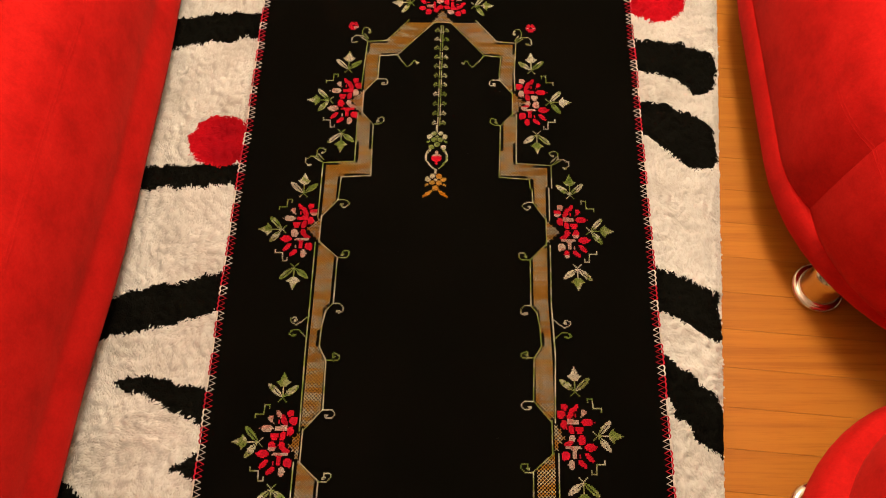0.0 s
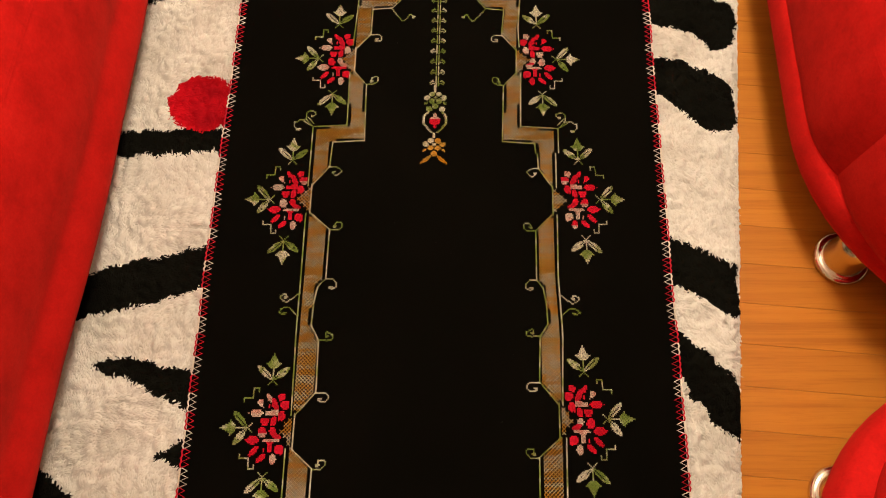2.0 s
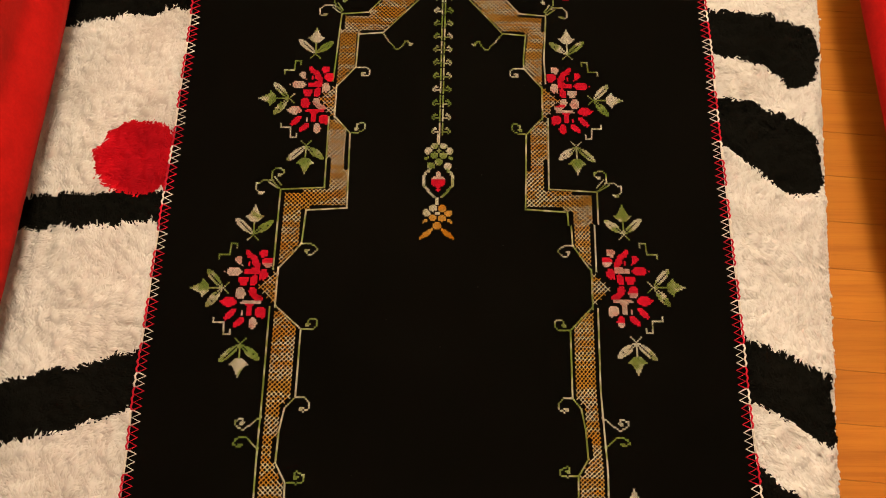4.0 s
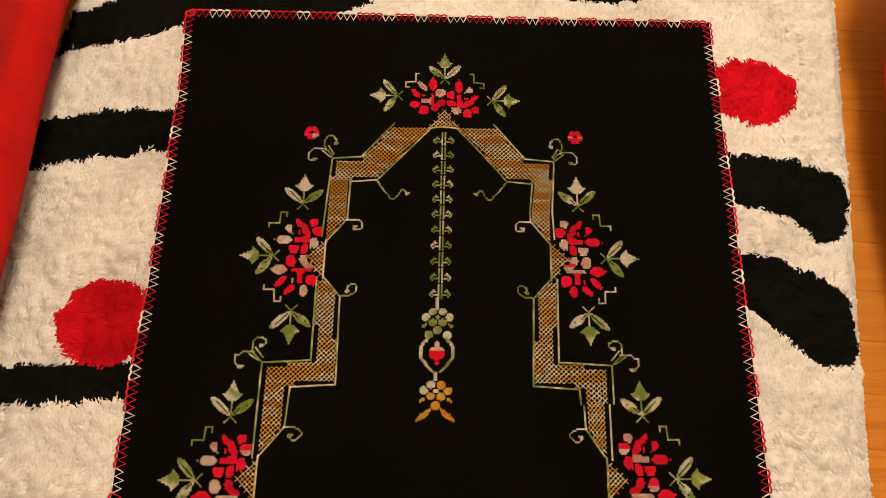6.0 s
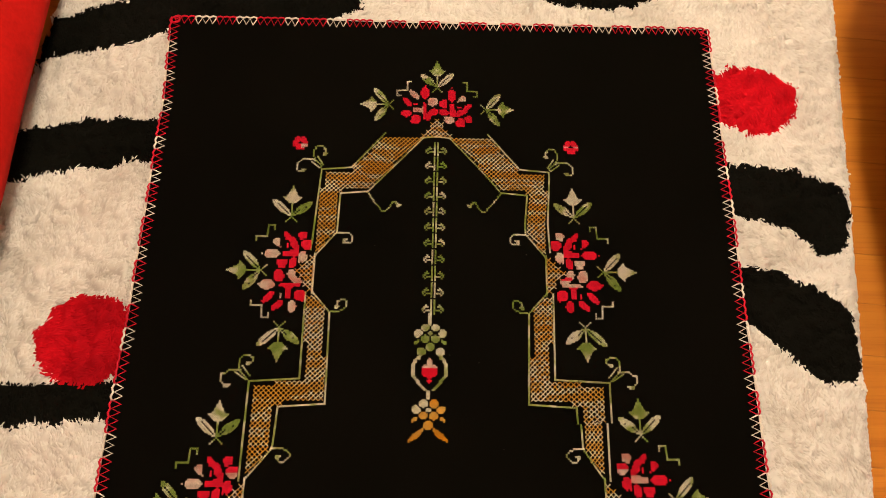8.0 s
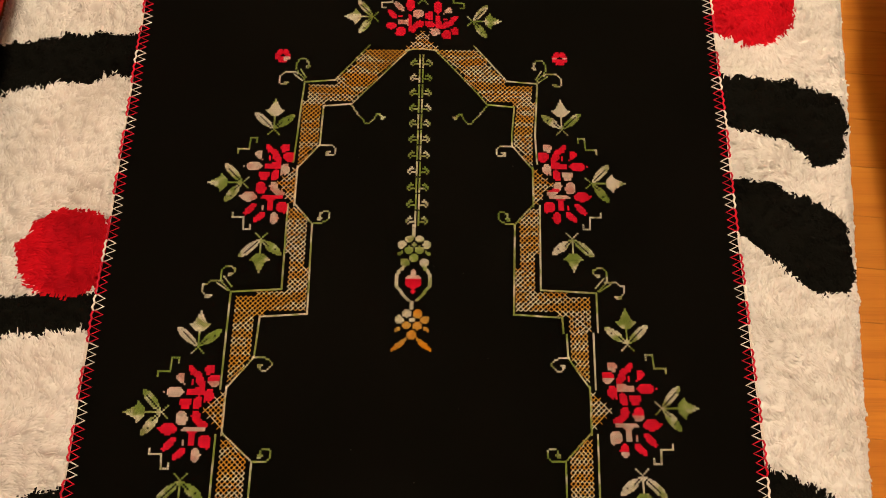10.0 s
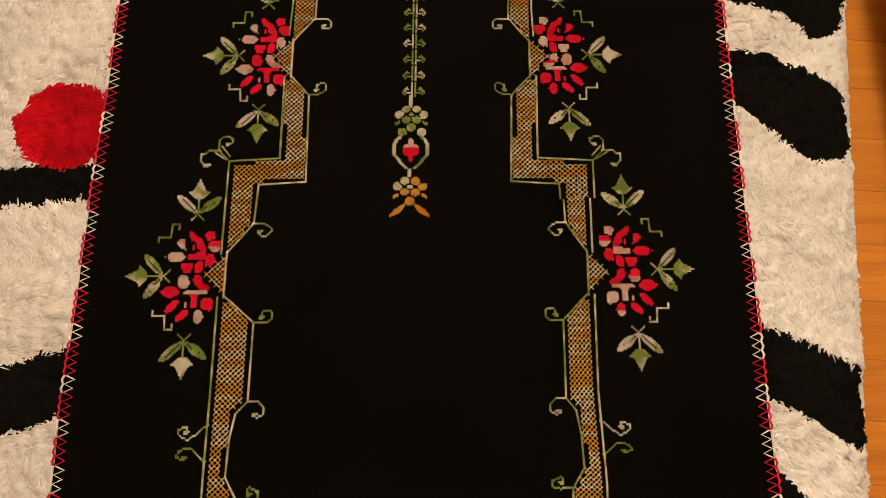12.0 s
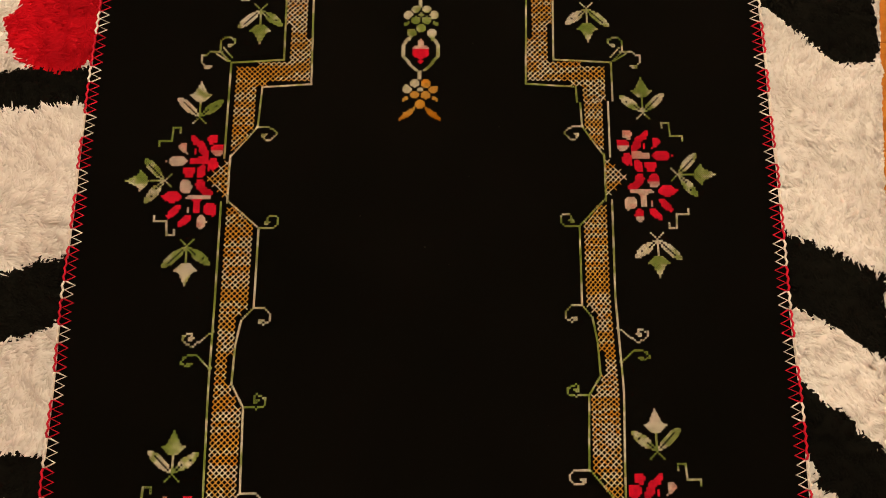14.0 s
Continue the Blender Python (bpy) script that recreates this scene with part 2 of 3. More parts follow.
# each stripe: across the rug, x with its lower and upper edge
STRIPES = [
    ((-0.52, 1.142, 1.20), (-0.473, 1.152, 1.211), (-0.407, 1.163, 1.236), (-0.326, 1.195, 1.285), (-0.24, 1.20, 1.45), (-0.123, 1.217, 1.45), (-0.087, 1.234, 1.36), (-0.071, 1.268, 1.30)),
    ((-0.56, 0.960, 1.03), (-0.488, 0.978, 1.045), (-0.415, 0.995, 1.064), (-0.324, 1.012, 1.069), (-0.24, 1.02, 1.07)),
    ((-0.60, 0.685, 0.735), (-0.489, 0.693, 0.739), (-0.414, 0.699, 0.743), (-0.24, 0.702, 0.746)),
    ((-0.60, 0.415, 0.485), (-0.505, 0.433, 0.504), (-0.42, 0.453, 0.527), (-0.345, 0.480, 0.548), (-0.24, 0.49, 0.565)),
    ((-0.484, 0.360, 0.366), (-0.460, 0.352, 0.377), (-0.398, 0.325, 0.368), (-0.339, 0.302, 0.356), (-0.24, 0.28, 0.33)),
    ((-0.379, 0.236, 0.240), (-0.340, 0.221, 0.257), (-0.24, 0.20, 0.27)),
    ((-0.65, 0.0, 0.28), (-0.540, 0.0, 0.224), (-0.489, 0.0, 0.188), (-0.438, 0.0, 0.142), (-0.39, 0.0, 0.06)),
    ((0.155, 1.270, 1.278), (0.169, 1.251, 1.42), (0.253, 1.247, 1.42), (0.304, 1.265, 1.42), (0.360, 1.281, 1.42), (0.41, 1.36, 1.40)),
    ((0.26, 0.95, 1.02), (0.375, 0.951, 1.021), (0.421, 0.941, 1.019), (0.464, 0.905, 1.010), (0.491, 0.902, 0.999), (0.508, 0.93, 0.990), (0.516, 0.96, 0.975)),
    ((0.26, 0.83, 0.89), (0.373, 0.814, 0.886), (0.410, 0.781, 0.881), (0.450, 0.749, 0.866), (0.479, 0.750, 0.846), (0.494, 0.765, 0.82)),
    ((0.26, 0.50, 0.59), (0.367, 0.490, 0.567), (0.408, 0.469, 0.553), (0.450, 0.440, 0.530), (0.463, 0.445, 0.522)),
    ((0.26, 0.41, 0.48), (0.362, 0.356, 0.425), (0.397, 0.291, 0.395), (0.438, 0.264, 0.355), (0.450, 0.275, 0.340)),
    ((0.28, 0.05, 0.14), (0.356, 0.06, 0.160), (0.43, 0.05, 0.162)),
]
DOTS = ((-0.370, 0.791, 0.057, 0.051), (0.416, 1.114, 0.059, 0.049))


def dye(x, y):
    """The colour of the yarn at a place of the rug: 0 cream, 1 dark, 2 red."""
    wx = x + 0.006 * noise.noise((x * 45, y * 45, 0.0)) + random.gauss(0, 0.0012)
    wy = y + 0.006 * noise.noise((x * 45, y * 45, 9.0)) + random.gauss(0, 0.0012)
    for cx, cy, rx, ry in DOTS:
        if ((wx - cx) / rx) ** 2 + ((wy - cy) / ry) ** 2 < 1:
            return 2
    for s in STRIPES:
        if s[0][0] <= wx <= s[-1][0]:
            for a, c in zip(s, s[1:]):
                if a[0] <= wx <= c[0]:
                    f = (wx - a[0]) / (c[0] - a[0])
                    if a[1] + f * (c[1] - a[1]) < wy < a[2] + f * (c[2] - a[2]):
                        return 1
    return 0


def locks(rows):
    """Soft ridged locks of fibre, blunt at the tip; each row: foot, top, lean, half width, depth and fall."""
    px, py, top, lx, ly, wide, deep, fall = rows.T
    size = np.hypot(lx, ly) + 1e-6
    sx, sy = -ly / size, lx / size
    rings = []
    for far, w, rise in ((0.0, 0.7, -1.0), (0.5, 1.0, 0.0)):
        for side in (-1, 0, 1):
            drop = (0.9 * deep if side else 0.0) - rise * deep
            rings.append(np.stack((px + lx * far + side * w * wide * sx, py + ly * far + side * w * wide * sy, top - drop - far * fall), 1))
    for side in (-1, 1):
        rings.append(np.stack((px + lx + side * 0.42 * wide * sx, py + ly + side * 0.42 * wide * sy, top - 0.75 * deep - fall), 1))
    verts = np.stack(rings, 1).reshape(-1, 3)
    pattern = np.array(((0, 1, 4), (0, 4, 3), (1, 2, 5), (1, 5, 4), (3, 4, 6), (4, 5, 7), (4, 7, 6)))
    faces = (np.arange(len(rows))[:, None, None] * 8 + pattern[None]).reshape(-1, 3)
    return verts.tolist(), faces.tolist()


def pile_height(x, y):
    """Tufts stand in soft clumps."""
    h = 0.0212 + 0.0125 * min(0.55, abs(noise.noise((x * 52, y * 52, 1.0)))) + 0.0060 * abs(noise.noise((x * 125, y * 125, 5.0))) + 0.0030 * noise.noise((x * 20, y * 20, 7.0))
    side = min(rug_right(y) - x, x - rug_right(y) + RUG_WIDE)
    return h * min(1.0, 0.55 + max(side, 0.0) / 0.03)


def under_cloth(x, y, m=0.0):
    return CLOTH_L - m < x < CLOTH_R + m and CLOTH_LOW - m < y < CLOTH_HIGH + m


def rug():
    r = thing("rug", "cream shaggy rug with dark zebra stripes and red dots", "rug")
    lo, hi = RUG_LOW, RUG_HIGH
    corners = [(rug_right(lo) - RUG_WIDE, lo), (rug_right(lo), lo), (rug_right(hi), hi), (rug_right(hi) - RUG_WIDE, hi)]
    part("backing", loft([[(x, y, z) for x, y in corners] for z in (0.001, 0.007)]), BACKING, r)
    m = 0.02
    inner = [(CLOTH_L + m, CLOTH_LOW + m), (CLOTH_R - m, CLOTH_LOW + m), (CLOTH_R - m, CLOTH_HIGH - m), (CLOTH_L + m, CLOTH_HIGH - m)]
    part("pressed_pile", loft([[(x, y, z) for x, y in inner] for z in (0.008, 0.0315)]), PILE_WHITE, r)
    names, mats = ("cream_pile", "dark_pile", "red_pile"), (PILE_WHITE, PILE_BLACK, PILE_RED)
    # the matted lower pile: one soft uneven surface for each dye
    step, nets = 0.0035, [([], [], {}) for k in range(3)]
    for j in range(int((RUG_HIGH - RUG_LOW) / step)):
        for i in range(int(RUG_WIDE / step)):
            y = RUG_LOW + j * step
            x = rug_right(y) - RUG_WIDE + i * step
            if under_cloth(x, y, -0.03):
                continue
            verts, faces, known = nets[dye(x + step / 2, y + step / 2)]
            quad = []
            for ci, cj in ((i, j), (i + 1, j), (i + 1, j + 1), (i, j + 1)):
                if (ci, cj) not in known:
                    known[ci, cj] = len(verts)
                    cy = RUG_LOW + cj * step
                    cx = rug_right(cy) - RUG_WIDE + ci * step
                    low = 0.021 if under_cloth(cx, cy, 0.006) else 0.04
                    verts.append((cx, cy, min(low, pile_height(cx, cy) - 0.0012)))
                quad.append(known[ci, cj])
            faces.append(tuple(quad))
    for (verts, faces, known), mat in zip(nets, mats):
        tagged(smooth(part("matted_pile", (verts, faces), mat, r)), kind="stuff")
    # silky locks of fibre on top, combed together tuft by tuft, and fine wisps between them
    sets = [[], [], []]
    for step, wide, deep, long in ((0.0026, 0.0017, 0.0020, 0.0068), (0.0036, 0.0006, 0.0010, 0.0080)):
        y = 0.03
        while y < 1.40:
            x = rug_right(y) - RUG_WIDE
            while x < rug_right(y) - 0.001:
                px, py = x + random.uniform(-0.6, 0.6) * step, y + random.uniform(-0.6, 0.6) * step
                x += step
                if px < -0.585 or under_cloth(px, py, -0.016):
                    continue
                # each tuft, about nine millimetres across, has its own lean
                tx = round((px + 0.003 * noise.noise((px * 90, py * 90, 2.0))) / 0.009)
                ty = round((py + 0.003 * noise.noise((px * 90, py * 90, 6.0))) / 0.009)
                turn = 2.2 * noise.noise((px * 9, py * 9, 3.0)) + 1.3 * noise.noise((tx * 7.31, ty * 5.77, 0.5)) + random.gauss(0, 0.2)
                a = (1.2 if px < 0 else -1.3) + turn
                reach = long * random.uniform(0.7, 1.2) * (1.0 + 0.4 * noise.noise((tx * 3.7, ty * 9.1, 4.0)))
                colour = dye(px, py)
                if colour == 1:
                    reach *= 0.7
                if rug_right(py) - px < 0.014:
                    reach *= 0.5
                foot = pile_height(px, py)
                fall = 0.85 * (foot - pile_height(px + reach * math.cos(a), py + reach * math.sin(a)))
                top = foot + 0.0014 * noise.noise((tx * 5.3, ty * 4.1, 8.0)) + random.uniform(-0.0006, 0.0006)
                if under_cloth(px, py, 0.012):
                    top = min(top, 0.027)
                    reach, fall = 0.5 * reach, 0.0
                sets[colour].append((px, py, top, reach * math.cos(a), reach * math.sin(a), wide * random.uniform(0.7, 1.2), deep * random.uniform(0.6, 1.1), max(-0.002, fall)))
            y += step
    for rows, mat, name in zip(sets, mats, names):
        tagged(smooth(part(name, locks(np.array(rows)), mat, r)), kind="stuff")


rug()


# ---- embroidered cloth ----
CELL = 0.0020


def cloth_z(x, y):
    z = 0.0350 + 0.0012 * noise.noise((x * 5, y * 5, 4.0)) + 0.0004 * noise.noise((x * 22, y * 22, 2.0))
    return z + 0.0009 * math.exp(-((y - 0.63) / 0.006) ** 2) + 0.0005 * math.exp(-((x - 0.005) / 0.006) ** 2)


def axis_x(y):
    return 0.005 + 0.020 * (y - 0.65)


def cloth_left(y):
    return float(np.interp(y, (0.2, 0.635, 0.82, 1.09, 1.21), (-0.337, -0.330, -0.3235, -0.3185, -0.3225))) + 0.0015 * noise.noise((3.0, y * 9, 0.0))


def cloth_right(y):
    return 0.365 - 0.010 * (1.21 - y) + 0.0015 * noise.noise((7.0, y * 9, 0.0))


def cross(verts, faces, x, y, half, wide, thick=0.0006):
    """One cross stitch: two flat, ridged strands over each other."""
    z = cloth_z(x, y) + 0.0001
    h = half * random.uniform(0.92, 1.06)
    for n, (dx, dy) in enumerate(((1, 1), (1, -1))):
        o, sx, sy = len(verts), -dy * wide * 0.7071, dx * wide * 0.7071
        zz = z + n * thick * 0.5
        for e in (-1, 1):
            ex, ey = x + e * dx * h, y + e * dy * h
            verts += [(ex + sx, ey + sy, zz), (ex, ey, zz + thick), (ex - sx, ey - sy, zz)]
        faces += [(o, o + 3, o + 4, o + 1), (o + 1, o + 4, o + 5, o + 2)]


def stitched(name, cells, mat, parent, half=CELL * 0.45, wide=CELL * 0.152):
    wide *= 1.25 if mat is RED_THREAD else 1.0
    verts, faces = [], []
    for x, y in cells:
        cross(verts, faces, x, y, half, wide)
    return part(name, (verts, faces), mat, parent)


def row(points):
    """Stitches along a line of corners."""
    cells = []
    for (ax, ay), (bx, by) in zip(points, points[1:]):
        n = max(1, round(max(abs(bx - ax), abs(by - ay)) / CELL))
        cells += [(ax + (bx - ax) * i / n, ay + (by - ay) * i / n) for i in range(n + (points[-1] == (bx, by)))]
    return cells


def curl(points):
    """A scroll's line with its corners rounded off, ending in a knob of stitches."""
    line = points
    for k in range(2):
        cut = [line[0]]
        for (ax, ay), (bx, by) in zip(line, line[1:]):
            cut += [(ax * 0.75 + bx * 0.25, ay * 0.75 + by * 0.25), (ax * 0.25 + bx * 0.75, ay * 0.25 + by * 0.75)]
        line = cut + [line[-1]]
    cells = {(round(x / CELL), round(y / CELL)) for x, y in row([(round(x / CELL) * CELL, round(y / CELL) * CELL) for x, y in line])}
    ex, ey = round(points[-1][0] / CELL), round(points[-1][1] / CELL)
    cells |= {(ex, ey), (ex - 1, ey), (ex, ey - 1), (ex + 1, ey - 1), (ex + 1, ey)}
    return [(i * CELL, j * CELL) for i, j in sorted(cells)]


def settle(y, s):
    """The right half was stitched a little tighter towards the foot."""
    return y + 0.0015 + (min(0.016, 0.15 * max(0.0, 0.45 - y)) if s > 0 else 0.0)


def mirrored(cells, s):
    out = []
    for x, y in cells:
        u = x
        if s > 0 and y > 0.70:
            u -= 0.0065 * max(0.0, min(1.0, (0.99 - y) / 0.06)) * min(1.0, x / 0.1) * max(0.0, min(1.0, (0.195 - x) / 0.05))
        elif s > 0:
            u -= 0.005 * max(0.0, min(1.0, (y - 0.40) / 0.1)) * max(0.0, min(1.0, (x - 0.155) / 0.03)) * max(0.0, min(1.0, (0.235 - x) / 0.02))
        out.append((axis_x(y) + s * u, settle(y, s)))
    return out


def oval(cx, cy, rx, ry, turn=0):
    """Grid cells (column, row) inside a turned oval."""
    c, s, out = math.cos(radians(turn)), math.sin(radians(turn)), []
    r = int(max(rx, ry)) + 2
    for i in range(int(cx) - r, int(cx) + r + 1):
        for j in range(int(cy) - r, int(cy) + r + 1):
            u, v = i - cx, j - cy
            if ((u * c + v * s) / rx) ** 2 + ((v * c - u * s) / ry) ** 2 <= 1:
                out.append((i, j))
    return out


def block(c0, r0, c1, r1):
    return [(i, j) for i in range(c0, c1 + 1) for j in range(r0, r1 + 1)]


# the rose chart: columns from the outer side, rows downwards, 28 by 48 cells
def rose_upper():
    return [oval(22.3, 2.6, 2.6, 2.4) + [(22, 5), (21, 5)], oval(13.6, 3.2, 3.6, 1.7, 52), oval(17.4, 7.6, 1.9, 4.2, -22) + block(18, 9, 20, 11), oval(7.9, 6.6, 2.1, 2.6) + [(9, 9), (10, 10)],
            oval(24.8, 8.2, 3.1, 3.2), oval(14.0, 9.2, 0.8, 1.6), block(12, 13, 20, 15) + block(16, 12, 20, 12), oval(5.6, 14.0, 4.5, 3.0) + [(0, 14)], oval(22.8, 15.8, 2.6, 3.3) + [(21, 19)],
            block(9, 18, 14, 20) + block(10, 21, 13, 22), oval(17.6, 19.4, 2.1, 3.5, 15)]


def rose_lower():
    return [oval(10.2, 27.2, 2.8, 3.6, -15), oval(17.4, 26.5, 2.4, 3.3, -10), oval(4.0, 32.4, 4.2, 2.9) + [(-1, 32)], oval(20.0, 29.6, 3.6, 1.8, 25) + block(21, 30, 23, 31), block(12, 32, 22, 33) + block(11, 33, 12, 33),
            block(15, 34, 17, 40) + block(14, 34, 18, 34), oval(12.0, 38.8, 0.9, 1.6), oval(22.6, 38.6, 3.4, 3.2) + [(24, 42), (25, 41)], oval(5.2, 39.6, 4.3, 1.9, -48), oval(10.6, 44.2, 4.0, 1.9, -38), oval(18.6, 45.0, 2.5, 3.1)]


def leaf_cells(tip, base, wide):
    """A leaf with open stitches along its vein."""
    (ax, ay), (bx, by) = tip, base
    length = math.hypot(bx - ax, by - ay)
    out = []
    for i in range(-14, 15):
        for j in range(-2, 28):
            t = ((i - ax) * (bx - ax) + (j - ay) * (by - ay)) / length ** 2
            d = ((i - ax) * (by - ay) - (j - ay) * (bx - ax)) / length
            if 0 <= t <= 1.02 and abs(d) <= wide * math.sin(math.pi * min(1, 0.10 + 0.85 * t)) + 0.25:
                if not (abs(d) < 0.55 and 0.25 < t < 0.95 and (i + j) % 2):
                    out.append((i, j))
    return out


BUD = (0, 0, 1, 1, 2, 2, 3, 5, 4, 3, 2)


def sprig(parent, place, shades):
    """A bud on its stem between two leaves; place turns (column, row from the tip) into metres."""
    s = tagged(new("leaf_sprig"), "green and cream stitched bud with two leaves")
    s.parent = parent
    bud = [(i, j) for j, w in enumerate(BUD) for i in range(-w, w + 1)]
    stem = [(0, j) for j in range(11, 20)] + [(i, j) for i, j in ((-1, 20), (1, 20), (-2, 21), (2, 21), (-3, 22), (3, 22), (0, 19))]
    for name, cells, mat in (("bud", bud, shades[0]), ("leaf", leaf_cells((-11, 10), (-1, 18), 2.1), shades[1]),
                             ("leaf", leaf_cells((11, 9), (1, 18), 2.1), shades[2]), ("stem", stem, shades[1])):
        stitched(name, [place(i, j) for i, j in cells], mat, s)


def rose_group(cloth, centre, out, up, pale, stretch=1.0, shades="gcgcgcgcg", inwards=0.0):
    """A rose of many petals with three leaf sprigs and two tendrils. out and up are its own axes on the cloth."""
    ox, oy = centre

    def spot(u, v):
        return ox + out[0] * u + up[0] * v * stretch, oy + out[1] * u + up[1] * v * stretch

    r = tagged(new("rose"), "red and pale pink cross-stitched rose")
    r.parent = cloth
    for k, petal in enumerate(rose_upper() + rose_lower()):
        rows = petal if stretch == 1.0 else petal
        half_pink = pale[k] == "h"
        mid = sum(j for i, j in petal) / len(petal)
        groups = (([c for c in rows if c[1] <= mid], RED_THREAD), ([c for c in rows if c[1] > mid], PINK_THREAD)) if half_pink else ((rows, PINK_THREAD if pale[k] == "p" else RED_THREAD),)
        for cells, mat in groups:
            stitched("petal", [spot((14 - i) * CELL - inwards, (24 - j) * CELL) for i, j in cells], mat, r)
    tone = {"g": GREEN_THREAD, "c": CREAM_THREAD}
    a, c = 0.104, 0.066
    places = (lambda i, j: spot(-0.002 + i * CELL, a - j * CELL), lambda i, j: spot(c - j * CELL, i * CELL), lambda i, j: spot(0.003 + i * CELL, -a + j * CELL))
    for n, place in enumerate(places):
        sprig(cloth, place, [tone[k] for k in shades[3 * n:3 * n + 3]])
    for s in (1, -1):
        line = [(0.016, 0.050), (0.016, 0.055), (0.023, 0.055), (0.024, 0.041), (0.036, 0.041), (0.036, 0.036)]
        stitched("tendril", [spot(u, s * v) for u, v in row(line)], GREEN_THREAD if s > 0 else CREAM_THREAD, cloth)


def inside(x, y, poly):
    hit = False
    for (ax, ay), (bx, by) in zip(poly, poly[1:] + poly[:1]):
        if (ay > y) != (by > y) and x < (bx - ax) * (y - ay) / (by - ay) + ax:
            hit = not hit
    return hit


def edge_distance(x, y, poly):
    best = 1.0
    for (ax, ay), (bx, by) in zip(poly, poly[1:] + poly[:1]):
        dx, dy = bx - ax, by - ay
        t = max(0.0, min(1.0, ((x - ax) * dx + (y - ay) * dy) / (dx * dx + dy * dy + 1e-12)))
        slant = 0.0020 if min(abs(dx), abs(dy)) > 0.012 else 0.0
        best = min(best, math.hypot(x - ax - t * dx, y - ay - t * dy) + slant)
    return best


NET = 0.0053


def lattice(poly, gap):
    """Centres of the crosses that fill a band."""
    xs, ys = [p[0] for p in poly], [p[1] for p in poly]
    return [(i * NET, j * NET) for i in range(int(min(xs) / NET) - 1, int(max(xs) / NET) + 2) for j in range(int(min(ys) / NET) - 1, int(max(ys) / NET) + 2)
            if inside(i * NET, j * NET, poly) and edge_distance(i * NET, j * NET, poly) > gap]


PERIOD = 0.349
ARCH_OUT = [(0.012, 1.047), (0.062, 1.047), (0.100, 1.000), (0.135, 0.997), (0.140, 0.895)]
ARCH_IN = [(0.017, 1.040), (0.079, 0.969), (0.111, 0.966), (0.112, 0.917), (0.134, 0.889)]
STEP_OUT = [(0.142, 0.844), (0.141, 0.747), (0.194, 0.744), (0.194, 0.642)]
STEP_IN = [(0.134, 0.844), (0.114, 0.821), (0.112, 0.720), (0.161, 0.717), (0.163, 0.674), (0.188, 0.643)]
LONG_OUT = [(0.194, 0.596), (0.193, 0.488), (0.193, 0.469), (0.193, 0.436), (0.193, 0.417), (0.190, 0.293)]
LONG_IN = [(0.187, 0.597), (0.156, 0.570), (0.156, 0.492), (0.167, 0.480), (0.171, 0.457), (0.172, 0.421), (0.160, 0.400), (0.158, 0.325), (0.184, 0.294)]
# scrolls in short strokes
SCROLL_ARCH = ([(0.079, 0.968), (0.065, 0.945), (0.053, 0.945), (0.049, 0.958), (0.043, 0.952)], [(0.112, 0.917), (0.094, 0.916), (0.094, 0.904), (0.104, 0.903), (0.103, 0.909)],
               [(0.135, 0.999), (0.144, 1.010), (0.147, 1.022), (0.139, 1.030), (0.132, 1.024), (0.131, 1.019)], [(0.144, 1.009), (0.158, 1.011), (0.165, 1.004), (0.163, 0.994), (0.157, 0.995)])
SCROLL_STEP = ([(0.114, 0.821), (0.097, 0.823), (0.096, 0.836), (0.107, 0.835), (0.106, 0.829)], [(0.163, 0.674), (0.145, 0.673), (0.145, 0.661), (0.156, 0.660), (0.155, 0.666)],
               [(0.195, 0.746), (0.206, 0.757), (0.206, 0.770), (0.196, 0.773), (0.190, 0.767), (0.195, 0.763)], [(0.205, 0.755), (0.218, 0.756), (0.226, 0.748), (0.220, 0.738), (0.215, 0.739)])
SCROLL_LONG = ([(0.156, 0.570), (0.139, 0.570), (0.138, 0.582), (0.149, 0.582), (0.148, 0.576)], [(0.156, 0.491), (0.141, 0.491), (0.138, 0.479), (0.149, 0.476), (0.149, 0.481)],
               [(0.158, 0.400), (0.142, 0.398), (0.139, 0.409), (0.150, 0.412), (0.149, 0.406)], [(0.192, 0.470), (0.207, 0.457), (0.216, 0.457), (0.221, 0.465), (0.212, 0.469), (0.211, 0.463)],
               [(0.193, 0.436), (0.206, 0.448), (0.215, 0.448), (0.221, 0.441), (0.213, 0.436), (0.212, 0.441)], [(0.158, 0.325), (0.141, 0.324), (0.141, 0.312), (0.152, 0.311), (0.151, 0.317)])


def lowered(points, d):
    return [(x, y - d) for x, y in points]


